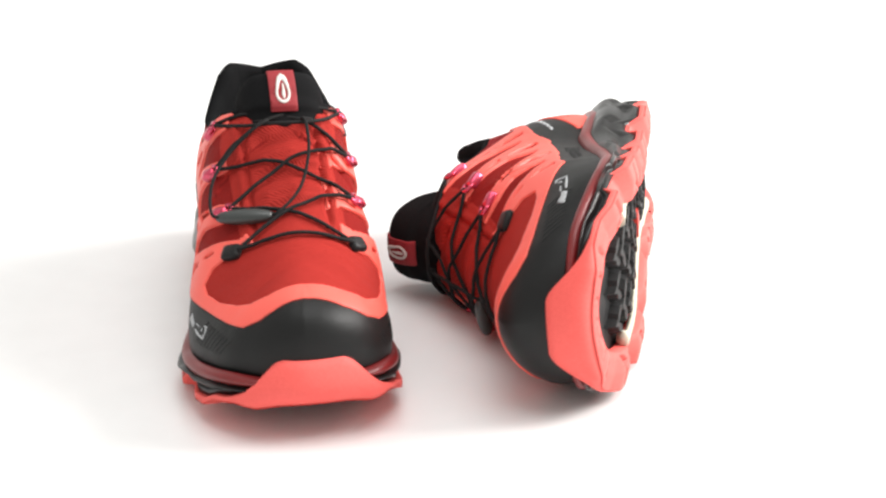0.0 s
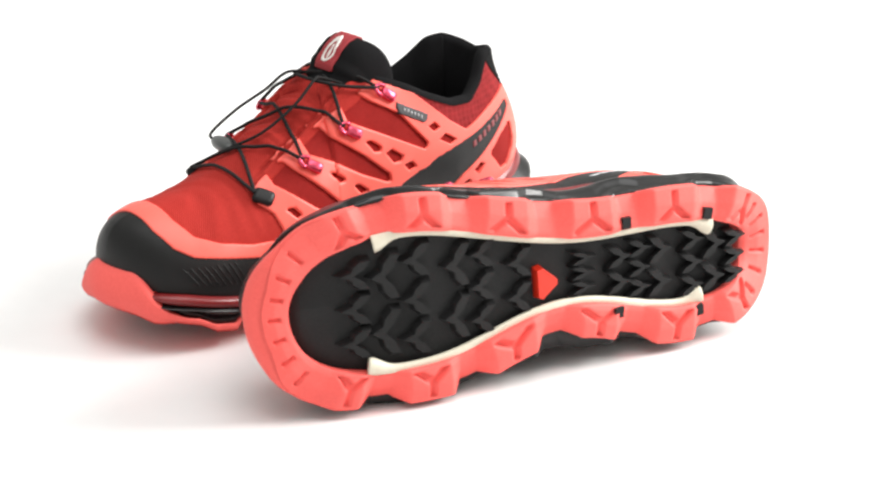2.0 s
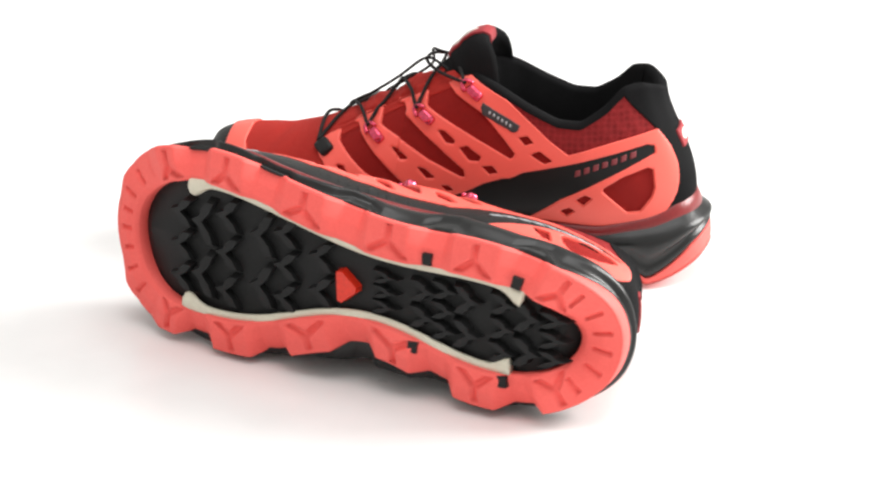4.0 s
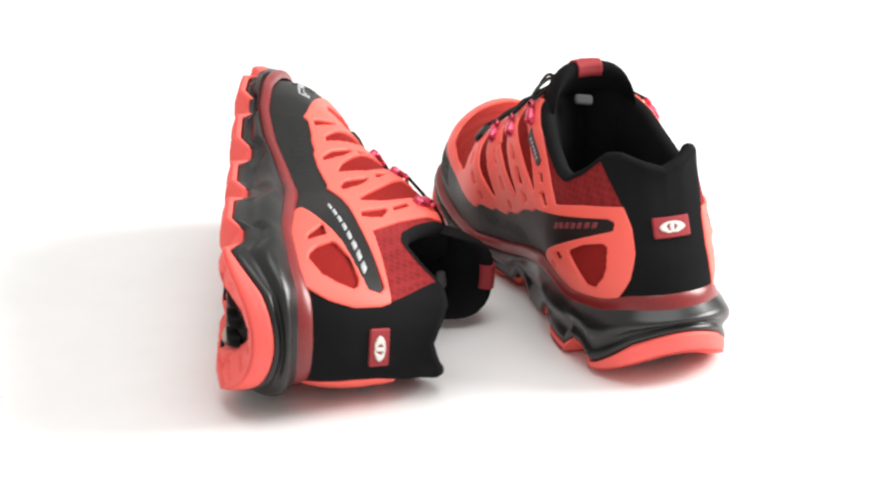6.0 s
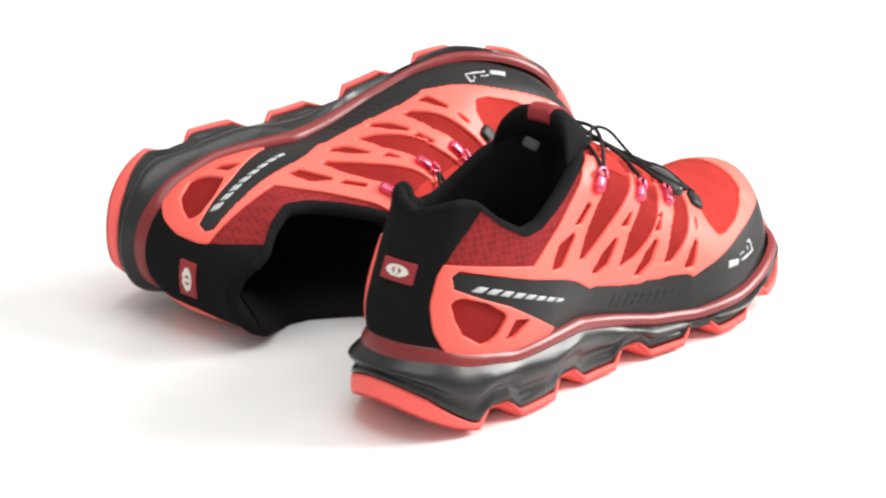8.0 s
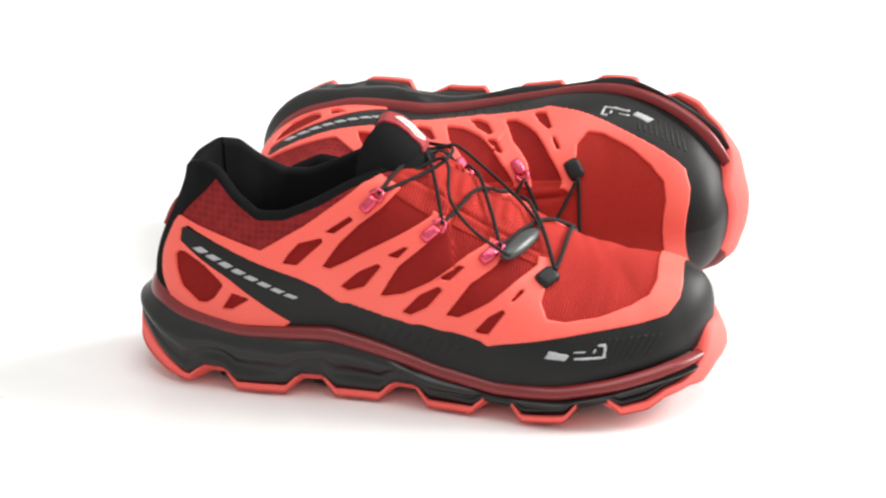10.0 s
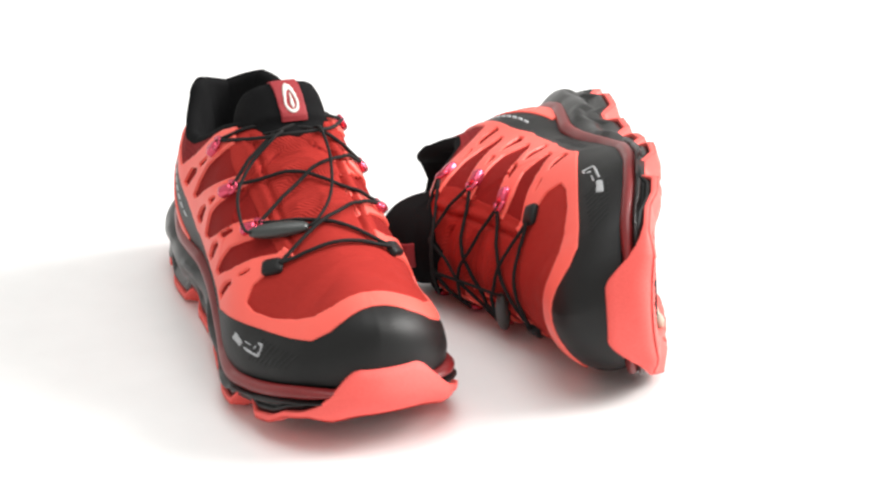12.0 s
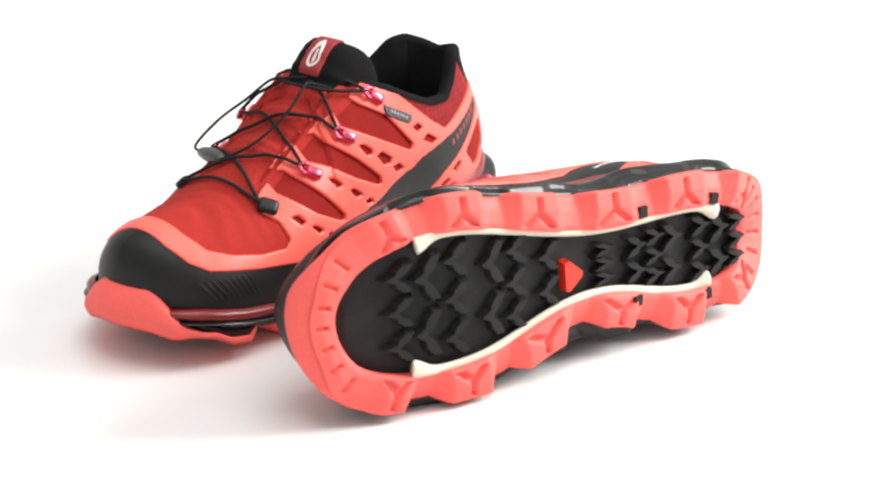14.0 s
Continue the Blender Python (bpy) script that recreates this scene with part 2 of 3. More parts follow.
def patch(P, N, F, off, thick, flip):
    """The piece of a surface grid where F > 0, raised by off, with walls down at its edge."""
    n, m = F.shape
    F = np.where(np.abs(F) < 1e-7, 1e-7, F)
    inn = F > 0
    cells = np.argwhere(inn[:-1, :-1] | inn[1:, :-1] | inn[1:, 1:] | inn[:-1, 1:])
    verts, keys, faces = [], {}, []

    def vert(a, b):
        key = (a, b)
        if key not in keys:
            if a == b:
                p = P[a] + N[a] * off
            else:
                t = F[a] / (F[a] - F[b])
                p = P[a] * (1 - t) + P[b] * t + (N[a] * (1 - t) + N[b] * t) * off * 0.55
            keys[key] = len(verts)
            verts.append(p)
        return keys[key]

    low = {}

    def lower(a, b, top):
        if top not in low:
            t = F[a] / (F[a] - F[b])
            low[top] = len(verts)
            verts.append(P[a] * (1 - t) + P[b] * t + (N[a] * (1 - t) + N[b] * t) * (off * 0.55 - thick))
        return low[top]

    for i, j in cells:
        c = [(i, j), (i + 1, j), (i + 1, j + 1), (i, j + 1)]
        face, cross = [], []
        for k in range(4):
            a, b = c[k], c[(k + 1) % 4]
            if inn[a]:
                face.append(vert(a, a))
            if inn[a] != inn[b]:
                u, w = (a, b) if inn[a] else (b, a)
                x = vert(u, w)
                face.append(x)
                cross.append((x, u, w, inn[a]))
        if len(face) > 2:
            faces.append(tuple(face[::-1]) if flip else tuple(face))
        if len(cross) == 2:
            (x1, u1, w1, o1), (x2, u2, w2, o2) = cross
            l1, l2 = lower(u1, w1, x1), lower(u2, w2, x2)
            q = (x1, l1, l2, x2) if o1 else (x2, l2, l1, x1)
            faces.append(tuple(q[::-1]) if flip else q)
    return np.array(verts).reshape(-1, 3), faces


# ---- sole ----
GAPS = {-1: (-.103, -.053, -.006, .041, .086, .122), 1: (-.103, -.055, -.012, .036, .084, .120)}


def gap(x, side):
    g = np.zeros_like(x)
    for c in GAPS[side]:
        g = np.maximum(g, np.clip((.0125 - np.abs(x - c)) / .0075, 0, 1) * (.4 if c > .115 else 1))
    return g


def spring(x):
    return .003 + np.clip((x - .045) / .1, 0, 1) ** 1.8 * .0185 + np.clip((-.108 - x) / .0395, 0, 1) ** 2 * .017


def sole(shoe, ns=330):
    rim = []
    for side, pts in ((-1, OUTER), (1, INNER)):
        c = half(pts, ns)
        n = normal2(c, side)
        g = gap(c[:, 0], side)
        c = c + np.c_[np.zeros(ns), swing(c[:, 0])]
        rim.append((c, n, g))
    cat = [np.concatenate([rim[0][k], rim[1][k][-2:0:-1]]) for k in range(3)]
    c, n, g = cat
    x = c[:, 0]
    M = len(x)
    seam = np.concatenate([table(h[0][:, 0], SEAM, 1) for h in rim])
    seam = smooth(np.concatenate([seam[:ns], seam[ns:][-2:0:-1]]), 5)
    rise = .0022
    zb = spring(x) + rise + .0085 * g
    edge = zb + .0034 - .0012 * g
    heel = np.clip((-.118 - x) / .020, 0, 1)
    edge = edge + heel * .007
    toe = np.clip((.041 - np.abs(c[:, 1] + .0055)) / .026, 0, 1) * (x > .09)
    toe = toe * toe * (3 - 2 * toe)
    edge = edge * (1 - toe) + .0455 * toe
    n3 = np.concatenate([n, np.zeros((M, 1))], 1)
    base = np.concatenate([c, np.zeros((M, 1))], 1)

    def rows(items):
        return np.stack([base + n3 * np.asarray(o).reshape(-1, 1) * np.ones((M, 1)) + np.stack([np.zeros(M), np.zeros(M), z * np.ones(M)], 1) for o, z in items], 1)

    # midsole wall: foam, waisted under the stripe, with sculpted hollows
    wave = .0012 * np.sin(x * 95 + 1.0)
    flare = np.clip((-.045 - x) / .06, 0, 1)
    top, bot = seam - .006, np.minimum(edge + .002, seam - .008)
    items = [(-.012, top + .008)]
    for t in np.linspace(0, 1, 12):
        z = top * (1 - t) + bot * t
        o = -.0026 + .0020 * flare * t * t + .0030 * np.sin(math.pi * min(1, t * 1.6)) + (wave * math.sin(math.pi * t)) - .0012 * math.exp(-((t - .72) / .10) ** 2) * (1 - g)
        items.append((o - .0065 * toe, z))
    items.append((-.003 - .0065 * toe, bot - .003))
    items.append((-.012, spring(x) + .0165))
    items.append((-.022, spring(x) + .0165))
    R = rows(items)
    mesh_part("midsole", R.reshape(-1, 3), grid_faces(M, R.shape[1], True, True), M_FOAM, shoe, "sculpted black foam midsole")
    # dark red stripe under the upper
    k = np.linspace(-math.pi / 2, math.pi / 2, 9)
    fat = np.interp(x, [-.1475, -.12, -.09, -.04, .1475], [.0098, .0068, .0042, .0042, .0030]) * (1 - .75 * toe)
    R = rows([(-.0055 - .0030 * flare + .0045 * math.cos(a) - .003 * toe - .35 * (fat - .0035) * (.5 + .5 * math.sin(a)), seam - .0025 - .25 * fat + fat * math.sin(a)) for a in k])
    mesh_part("stripe", R.reshape(-1, 3), grid_faces(M, R.shape[1], True, False), M_STRIPE, shoe, "dark red glossy stripe around the sole")
    # coral outsole: side band, bottom ring, inner step; it is cut in under the arch
    arch = .0085 * np.exp(-((x + .018) / .034) ** 2) * (c[:, 1] > .005)
    c = c - n * arch[:, None]
    base = np.concatenate([c, np.zeros((M, 1))], 1)
    sc = -.0002 - .0030 * g + .0022 * np.clip((x - .095) / .02, 0, 1)
    items = [(-.012, edge - .001), (sc - .0030 - .0100 * toe, edge - .0002), (sc - .0016 - .0086 * toe, edge)]
    for t in (.06, .2, .35, .5, .65, .8, .93):
        items.append((sc - .0004 - .0074 * toe * (1 - t) ** 1.7 - .0010 * max(0, t - .7) / .3 - .0055 * toe * max(0, t - .4) ** 2 / .36, edge * (1 - t) + zb * t))
    items.append((sc - .0022 - .0070 * toe, zb + .0002))
    W = np.interp(x, [-.1475, -.12, -.06, -.02, .03, .08, .1475], [.0195, .0185, .019, .021, .019, .0175, .0165])
    s_arc = np.concatenate([[0], np.cumsum(np.hypot(*np.diff(c, axis=0).T))])
    fr = np.linspace(0.03, 1, 25)
    lugs = []
    for side in (-1, 1):
        cs = sorted(GAPS[side])
        lugs += [((a + b) / 2, side) for a, b in zip(cs, cs[1:])] + [(cs[0] - .022, side)]
    centre = np.full(M, 9.0)
    half_i = np.where(np.arange(M) < ns, -1, 1)
    for lx, side in lugs:
        pick = half_i == side
        i0 = np.where(pick)[0][np.argmin(np.abs(x[pick] - lx))]
        d = s_arc - s_arc[i0]
        centre = np.where((np.abs(d) < np.abs(centre)) & pick, d, centre)
    R0 = rows(items)
    inner = c - n * W[:, None]
    pad = np.concatenate([inner[-60:], inner, inner[:60]])
    inner = np.stack([np.convolve(pad[:, k], np.hanning(83)[1:-1] / np.hanning(83).sum(), "same")[60:-60] for k in (0, 1)], 1)
    reach = inner - c
    ring = []
    for f in fr:
        d = W * f
        u, w = centre, d
        arm = np.maximum(np.abs(w - .0105 - (np.abs(u)) * .75) * .8 - .0016, np.abs(u) - .0105)
        stem = np.where(w > .0022, np.maximum(np.abs(u) - .0017, w - .0112), 1)
        groove = np.clip(-np.minimum(stem, arm) / .0006 + .5, 0, 1) * (W - d > .002)
        zz = spring(x) + rise * max(0, 1 - f * 2.2) + .0085 * g * (1 - .65 * f) + .0026 * groove * (1 - toe)
        front = (x > .118) | (x < -.126)
        tick = np.clip((.0016 - np.abs(((s_arc % .0135) - .00675))) / .0006, 0, 1) * ((f > .25) & (f < .7))
        zz = zz + np.where(front, .0022 * tick, 0)
        xy = c + reach * f + n * ((sc - .0070 * toe) * (1 - f))[:, None]
        ring.append(np.c_[xy, zz + .0012 * max(0, f - .85) / .15])
    ring.append(np.c_[c + reach * 1.03, .0085 + spring(x)])
    R = np.concatenate([R0, np.stack(ring, 1)], 1)
    out = mesh_part("outsole", R.reshape(-1, 3), grid_faces(M, R.shape[1], True, True), M_RUBBER, shoe, "coral rubber outsole with scalloped lugs")
    # black plate inside the ring
    inner = np.c_[c + reach * .96, .0095 + spring(x)]
    mid = inner.copy()
    mid[:, 1] = swing(mid[:, 0])
    mid[:, 0] = np.clip(mid[:, 0], -.118, .118)
    mid[:, 2] = .0095 + spring(mid[:, 0])
    R = np.stack([inner * (1 - t) + mid * t for t in np.linspace(0, 1, 8)], 1)
    mesh_part("tread_plate", R.reshape(-1, 3), grid_faces(M, 8, True, True), M_LUG, shoe, "black rubber tread plate")
    return c, n, reach


def prism(poly, z0, z1, taper=.86):
    """A raised block over a flat outline, slightly tapered."""
    p = np.array(poly, float)
    m = p.mean(0)
    k = len(p)
    v = np.concatenate([np.c_[p, np.full(k, z0)], np.c_[m + (p - m) * taper, np.full(k, z1)]])
    f = [tuple(range(k, 2 * k))] + [(i, (i + 1) % k, k + (i + 1) % k, k + i) for i in range(k)]
    return v, f


def tread(shoe):
    """Black arrow lugs in rows, the small red mark, and the cream line beside them."""
    wid = [(-.125, .011), (-.11, .017), (-.08, .018), (-.045, .0125), (-.02, .0105), (0, .014), (.03, .024), (.07, .029), (.10, .024), (.122, .012)]
    xs = [-.117, -.104, -.0915, -.072, -.060, -.048, -.027, .0105, .031, .045, .066, .081, .095]
    for row, x0 in enumerate(xs):
        w = np.interp(x0, [a for a, b in wid], [b for a, b in wid])
        cy = np.interp(x0, [-.1, -.03, .01, .06, .12], [0, -.006, -.005, 0, .004])
        way = -1 if x0 < 0 else 1
        for lane in ((-.52, .52) if row % 2 else (-.70, 0, .70)):
            yc, h = cy + float(swing(np.array([x0]))[0]) + lane * w, w * (.50 if row % 2 else .345)
            k = way
            pts = [(x0 - k * .0085, yc - h), (x0 - k * .0030, yc - h), (x0 + k * .0012, yc - h * .62), (x0 + k * .0022, yc - h * .30), (x0 + k * .0085, yc),
                   (x0 + k * .0022, yc + h * .30), (x0 + k * .0012, yc + h * .62), (x0 - k * .0030, yc + h), (x0 - k * .0085, yc + h), (x0 - k * .0050, yc + h * .45), (x0 + k * .0006, yc), (x0 - k * .0050, yc - h * .45)]
            if way < 0:
                pts = pts[::-1]
            v, f = prism(pts, .0105, .0048, .80)
            v[:, 2] += spring(v[:, 0])
            mesh_part("lug", v, [q[::-1] for q in f], M_LUG, shoe, flat=True)
    tri = [(x + .003, y - .005) for x, y in ((-.002, -.008), (-.003, .008), (-.0055, .009), (-.0145, .0015), (-.0145, -.0015), (-.0055, -.009))]
    v, f = prism(tri, .0135, .0072, .9)
    mesh_part("sole_mark", v, [q[::-1] for q in f], M_SIGNAL, shoe, "small bright red triangle on the tread", flat=True)


def cream_lines(shoe, c, n, reach, ns=330):
    x = c[:, 0]
    for lo, hi, rng in ((-.108, .092, range(0, ns)), (-.100, .094, range(len(x) - 1, ns - 1, -1))):
        idx = [i for i in rng if lo < x[i] < hi]
        p = np.array([[*(c[i] + reach[i] - n[i] * .0010), .0058 + spring(x[i:i + 1])[0]] for i in idx])
        r = .0024 + .0024 * np.maximum(np.exp(-(np.arange(len(p)) / 9.0) ** 2), np.exp(-((len(p) - 1 - np.arange(len(p))) / 9.0) ** 2))
        inn = np.array([[-n[i][0], -n[i][1], 0] for i in idx])
        p = p + inn * (r - .0024)[:, None]
        v, f = tube(p, r, 8)
        v[:, 2] = .0088 + (v[:, 2] - .0088) * .7
        mesh_part("cream_line", v, f, M_CREAM, shoe, "cream plastic chassis line")
        for x0 in ((-.051, -.102) if lo == -.108 else (-.045, -.095)):
            i = idx[int(np.argmin([abs(x[j] - x0) for j in idx]))]
            p, d = c[i] + reach[i] + n[i] * .0035, np.array([-n[i][1], n[i][0]])
            quad = [p - d * .0026 - n[i] * .003, p - d * .0026 + n[i] * .003, p + d * .0026 + n[i] * .003, p + d * .0026 - n[i] * .003]
            v, f = prism(quad, .009, .0028 + .0085 * .35 * gap(x[i:i + 1], -1 if lo == -.108 else 1)[0], .95)
            mesh_part("sole_insert", v, [q[::-1] for q in f], M_LUG, shoe, "small black rubber insert", flat=True)


# ---- upper ----
SIDES = {-1: "outer", 1: "inner"}


def upper(shoe, G):
    halves = []
    for side in (-1, 1):
        Q = G[side][0][::2, ::2]
        halves.append((Q.reshape(-1, 3), grid_faces(Q.shape[0], Q.shape[1], False, side > 0)))
    mesh_part("upper", *merge(*halves), M_MESH, shoe, "red ripstop mesh upper", weld=True)


def collar(shoe, G):
    """Padded rim and dark lining of the opening, with the insole at its bottom."""
    ns = G[-1][0].shape[0]
    cut = int(ns * .545)
    a, b = G[-1][0], G[1][0]
    loop = np.concatenate([a[:cut, -1], b[:cut, -1][:0:-1]])
    mid = np.array([-.065, 0, 0])
    M = len(loop)
    inw = (mid - loop) * [1, 1, 0]
    inw[:, 0] *= np.where(np.abs(inw[:, 0]) < .045, .25, 1)
    inw /= np.maximum(np.linalg.norm(inw, axis=1), 1e-9)[:, None]
    up = np.array([0, 0, 1.0])
    rows = []
    for k in np.linspace(0, math.pi, 9):
        rows.append(loop + inw * (.0038 * (1 - math.cos(k)) - .0008) + up * (.0038 * math.sin(k) - .0008))
    for dz, di in ((-.010, .0085), (-.022, .0100), (-.036, .0095), (-.052, .0075)):
        r = loop + inw * di
        r = r + up * dz
        rows.append(r)
    r = rows[-1].copy()
    r[:, 2] = .038
    rows.append(r)
    for t in (.4, .8, .99):
        q = r * (1 - t) + mid * t
        q[:, 2] = .037
        rows.append(q)
    R = np.stack(rows, 1)
    mesh_part("collar_lining", R.reshape(-1, 3), grid_faces(M, R.shape[1], True, True), M_TEXTILE, shoe, "padded black textile collar and lining")


def tongue(shoe):
    A, K = 33, 49
    lift = .009 if MIRROR < 0 else .001
    rows = []
    for i in range(A):
        a = -1 + 2 * i / (A - 1)
        e = abs(a)
        width = .0240
        y = width * math.sin(a * 1.35) / math.sin(1.35)
        x0 = .007 - .030 * e ** 2.4
        top = .1350 - .007 * e ** 2 - .022 * e ** 4
        lean = -.027
        prof = []
        th = .0070 * (1 - .5 * e ** 6)
        base = .096
        for k in range(K):
            t = k / (K - 1)
            if t < .45:
                h, o = t / .45, 1
                z = base + (top - th - base) * h
                dx = th
            elif t <= .55:
                ang = (t - .45) / .10 * math.pi
                z = top - th + th * math.sin(ang)
                dx = th * math.cos(ang)
                h = 1
            else:
                h = (1 - t) / .45
                z = base + (top - th - base) * h
                dx = -th
            xx = x0 + lean * ((z - base) / .04) + dx * (1.15 if z > .112 else 1)
            pad = .0022 * math.sin(h * 24 + a * 1.5) * h * (1 if dx > 0 else .3)
            prof.append((xx + pad * .5, y * (1 + .05 * math.sin(h * 3)), z + lift * h))
        rows.append(prof)
    R = np.array(rows)
    mesh_part("tongue", R.reshape(-1, 3), grid_faces(A, K, False, True), M_TEXTILE, shoe, "padded black tongue standing above the collar")
    return R


def build_shoe(name, label, mirror):
    global MIRROR
    MIRROR = mirror
    shoe = tagged(new(name), label, "shoe", "pair of running shoes")
    G = {}
    for side in (-1, 1):
        P = upper_grid(side, 401, 121)
        # creases of the vamp and soft ribs of the tongue
        x, y, z = P[..., 0], P[..., 1], P[..., 2]
        vamp = np.clip((x - .058) / .012, 0, 1) * np.clip((.108 - x) / .012, 0, 1) * np.clip((z - .052) / .008, 0, 1)
        ribs = np.clip((x + .002) / .008, 0, 1) * np.clip((.054 - x) / .010, 0, 1) * np.clip((.019 - np.abs(y)) / .005, 0, 1)
        puff = .00022 * vamp * np.sin(x * 640 + 2.2 * np.sin(y * 110 + 1) + 1.3 * np.sin(y * 47 + x * 160)) * (.6 + .4 * np.sin(y * 75))
        puff += .0003 * ribs * np.sin(x * 1150 + 30 * y) + .0012 * ribs * np.cos(x * 290 + .6)
        throat = np.clip((x + .012) / .008, 0, 1) * np.clip((.062 - x) / .006, 0, 1)
        puff -= .0016 * throat * np.exp(-((np.abs(y + .004) - .0185) / .0013) ** 2)
        puff += .0010 * throat * np.exp(-((np.abs(y + .004) - .0215) / .0016) ** 2)
        P = P + grid_normals(P, side) * puff[..., None]
        G[side] = (P, grid_normals(P, side))
    # one shared normal along the middle lines where both halves meet
    a, b = G[-1][1], G[1][1]
    for k in (np.s_[0, :], np.s_[-1, :], np.s_[226:, -1]):
        m = a[k] + b[k]
        m /= np.maximum(np.linalg.norm(m, axis=-1), 1e-9)[..., None]
        a[k], b[k] = m, m
    c, n, reach = sole(shoe)
    tread(shoe)
    cream_lines(shoe, c, n, reach)
    upper(shoe, G)
    collar(shoe, G)
    R = tongue(shoe)
    details(shoe, G, R)
    return shoe


# ---- overlays of the upper: outlines in millimetres, along the shoe and up, seen from the side ----
CAGE_OUT = [(-120.3, 87), (-98.4, 82.3), (-77, 77.4), (-55.3, 90.6), (-27.9, 110.6), (-19.3, 114.2), (-12.8, 111.8), (9.7, 98.1), (36.2, 85.1), (63.6, 74.5),
            (62.2, 68.3), (60.1, 60.8), (63.4, 53.9), (71.7, 52.4), (85.9, 53.9), (99.6, 57.9), (107.4, 61.5), (110.4, 66.6), (110, 80), (120.5, 80), (121.3, 64), (120.3, 59.6), (115.7, 54.3),
            (104.5, 51.6), (76.2, 47.4)]
CAGE_OUT_LOW = [(43.9, 42.6), (36.3, 40.9), (32.5, 43.6), (18.6, 45.8), (13.8, 45.6), (3.8, 47.6), (-1, 47.3), (-14.1, 49.7), (-32.9, 54.9), (-37, 54.6), (-48.1, 61.9), (-58.1, 65.9), (-77.4, 71.2),
                (-115.3, 83.7), (-118.9, 81.7), (-119.6, 75.6), (-107.9, 68.9), (-94.5, 62.4), (-62.8, 42.1), (-70, 36), (-160, 36), (-160, 92)]
HOLES_OUT = [
    [(-122.2, 68.7), (-120, 71), (-116.1, 71.2), (-105.7, 66.8), (-97, 60), (-96.2, 57.8), (-101.3, 50.3), (-106, 47), (-110, 46.6), (-118.7, 53.4), (-121.5, 61)],
    [(-91.5, 55.4), (-84, 53.6), (-83, 52.5), (-92.2, 45.9), (-97.5, 45.6)],
    [(-45.4, 88.6), (-32.7, 97.3), (-30.5, 95.4), (-40.3, 88.2)],
    [(-66.2, 72.1), (-63, 77), (-58, 82.6), (-46.6, 85.9), (-45.6, 83.9), (-58.8, 71.7)],
    [(-46.2, 72.1), (-38.2, 83.6), (-28.3, 93.7), (-17.5, 102.1), (-6.4, 112.9), (6, 112.5), (6.7, 98.3), (-2.2, 93.3), (-23.9, 81.6), (-34, 75.4), (-42, 71.2)],
    [(-14.6, 80.2), (-5.7, 84.9), (-2.9, 84.9), (-8.5, 79.1)],
    [(-37, 63.1), (-27.8, 71.4), (-18.8, 76), (-16.1, 75.3), (-25.2, 63.6), (-33.1, 61)],
    [(-17.2, 60.3), (-8.4, 75.4), (5.9, 87.6), (14.7, 95.8), (33, 97.1), (33.9, 84.9), (24.5, 80.9), (7.5, 68.9), (-5.6, 62.1), (-14.7, 60)],
    [(10.5, 70.5), (20.4, 76.6), (24.2, 76.3), (16.7, 70)],
    [(-6.4, 52.8), (2.5, 62.5), (11.5, 67.3), (14.1, 65.9), (6.3, 56.3), (-2, 51.6)],
    [(15.2, 53.4), (26.5, 68.8), (37.9, 76), (43.8, 83.5), (56.6, 83.8), (57, 74.1), (48, 69.4), (37, 61.1), (21.8, 52.8)],
    [(45.9, 61.5), (50.5, 66), (53.3, 65.7), (47.7, 61.1)],
    [(29.3, 47), (36.2, 54.6), (43.1, 58.2), (44.5, 56.8), (36.5, 46.2), (32.9, 46.3)],
]
CAGE_IN = [(-119, 91), (-95, 85), (-72.8, 78.2), (-61.8, 85.5), (-38.2, 105.8), (-17.3, 115), (-12.2, 114.1), (15.9, 101.4), (43, 88.1), (66.4, 73.7),
           (68.5, 68.1), (63.6, 62.8), (61.3, 53.7), (65.2, 50), (79.4, 51), (96.6, 55.3), (107, 59.7), (110.8, 66.7), (110, 80), (120.5, 80), (121.3, 64), (118, 56.6), (111, 51.5), (82, 45)]
CAGE_IN_LOW = [(47.3, 39.3), (38, 38.9), (33.7, 42.4), (20, 43.2), (15.8, 45.4), (1.9, 46.6), (-2.6, 50), (-14.9, 53), (-26.5, 59.7), (-37.4, 63.5), (-40.8, 63.6), (-48.3, 67.6), (-74.2, 73.7),
               (-113.1, 83.5), (-117, 82.6), (-117.5, 78.5), (-113.5, 76.4), (-69, 53.6), (-51.8, 40.8), (-60, 36), (-160, 36), (-160, 95)]
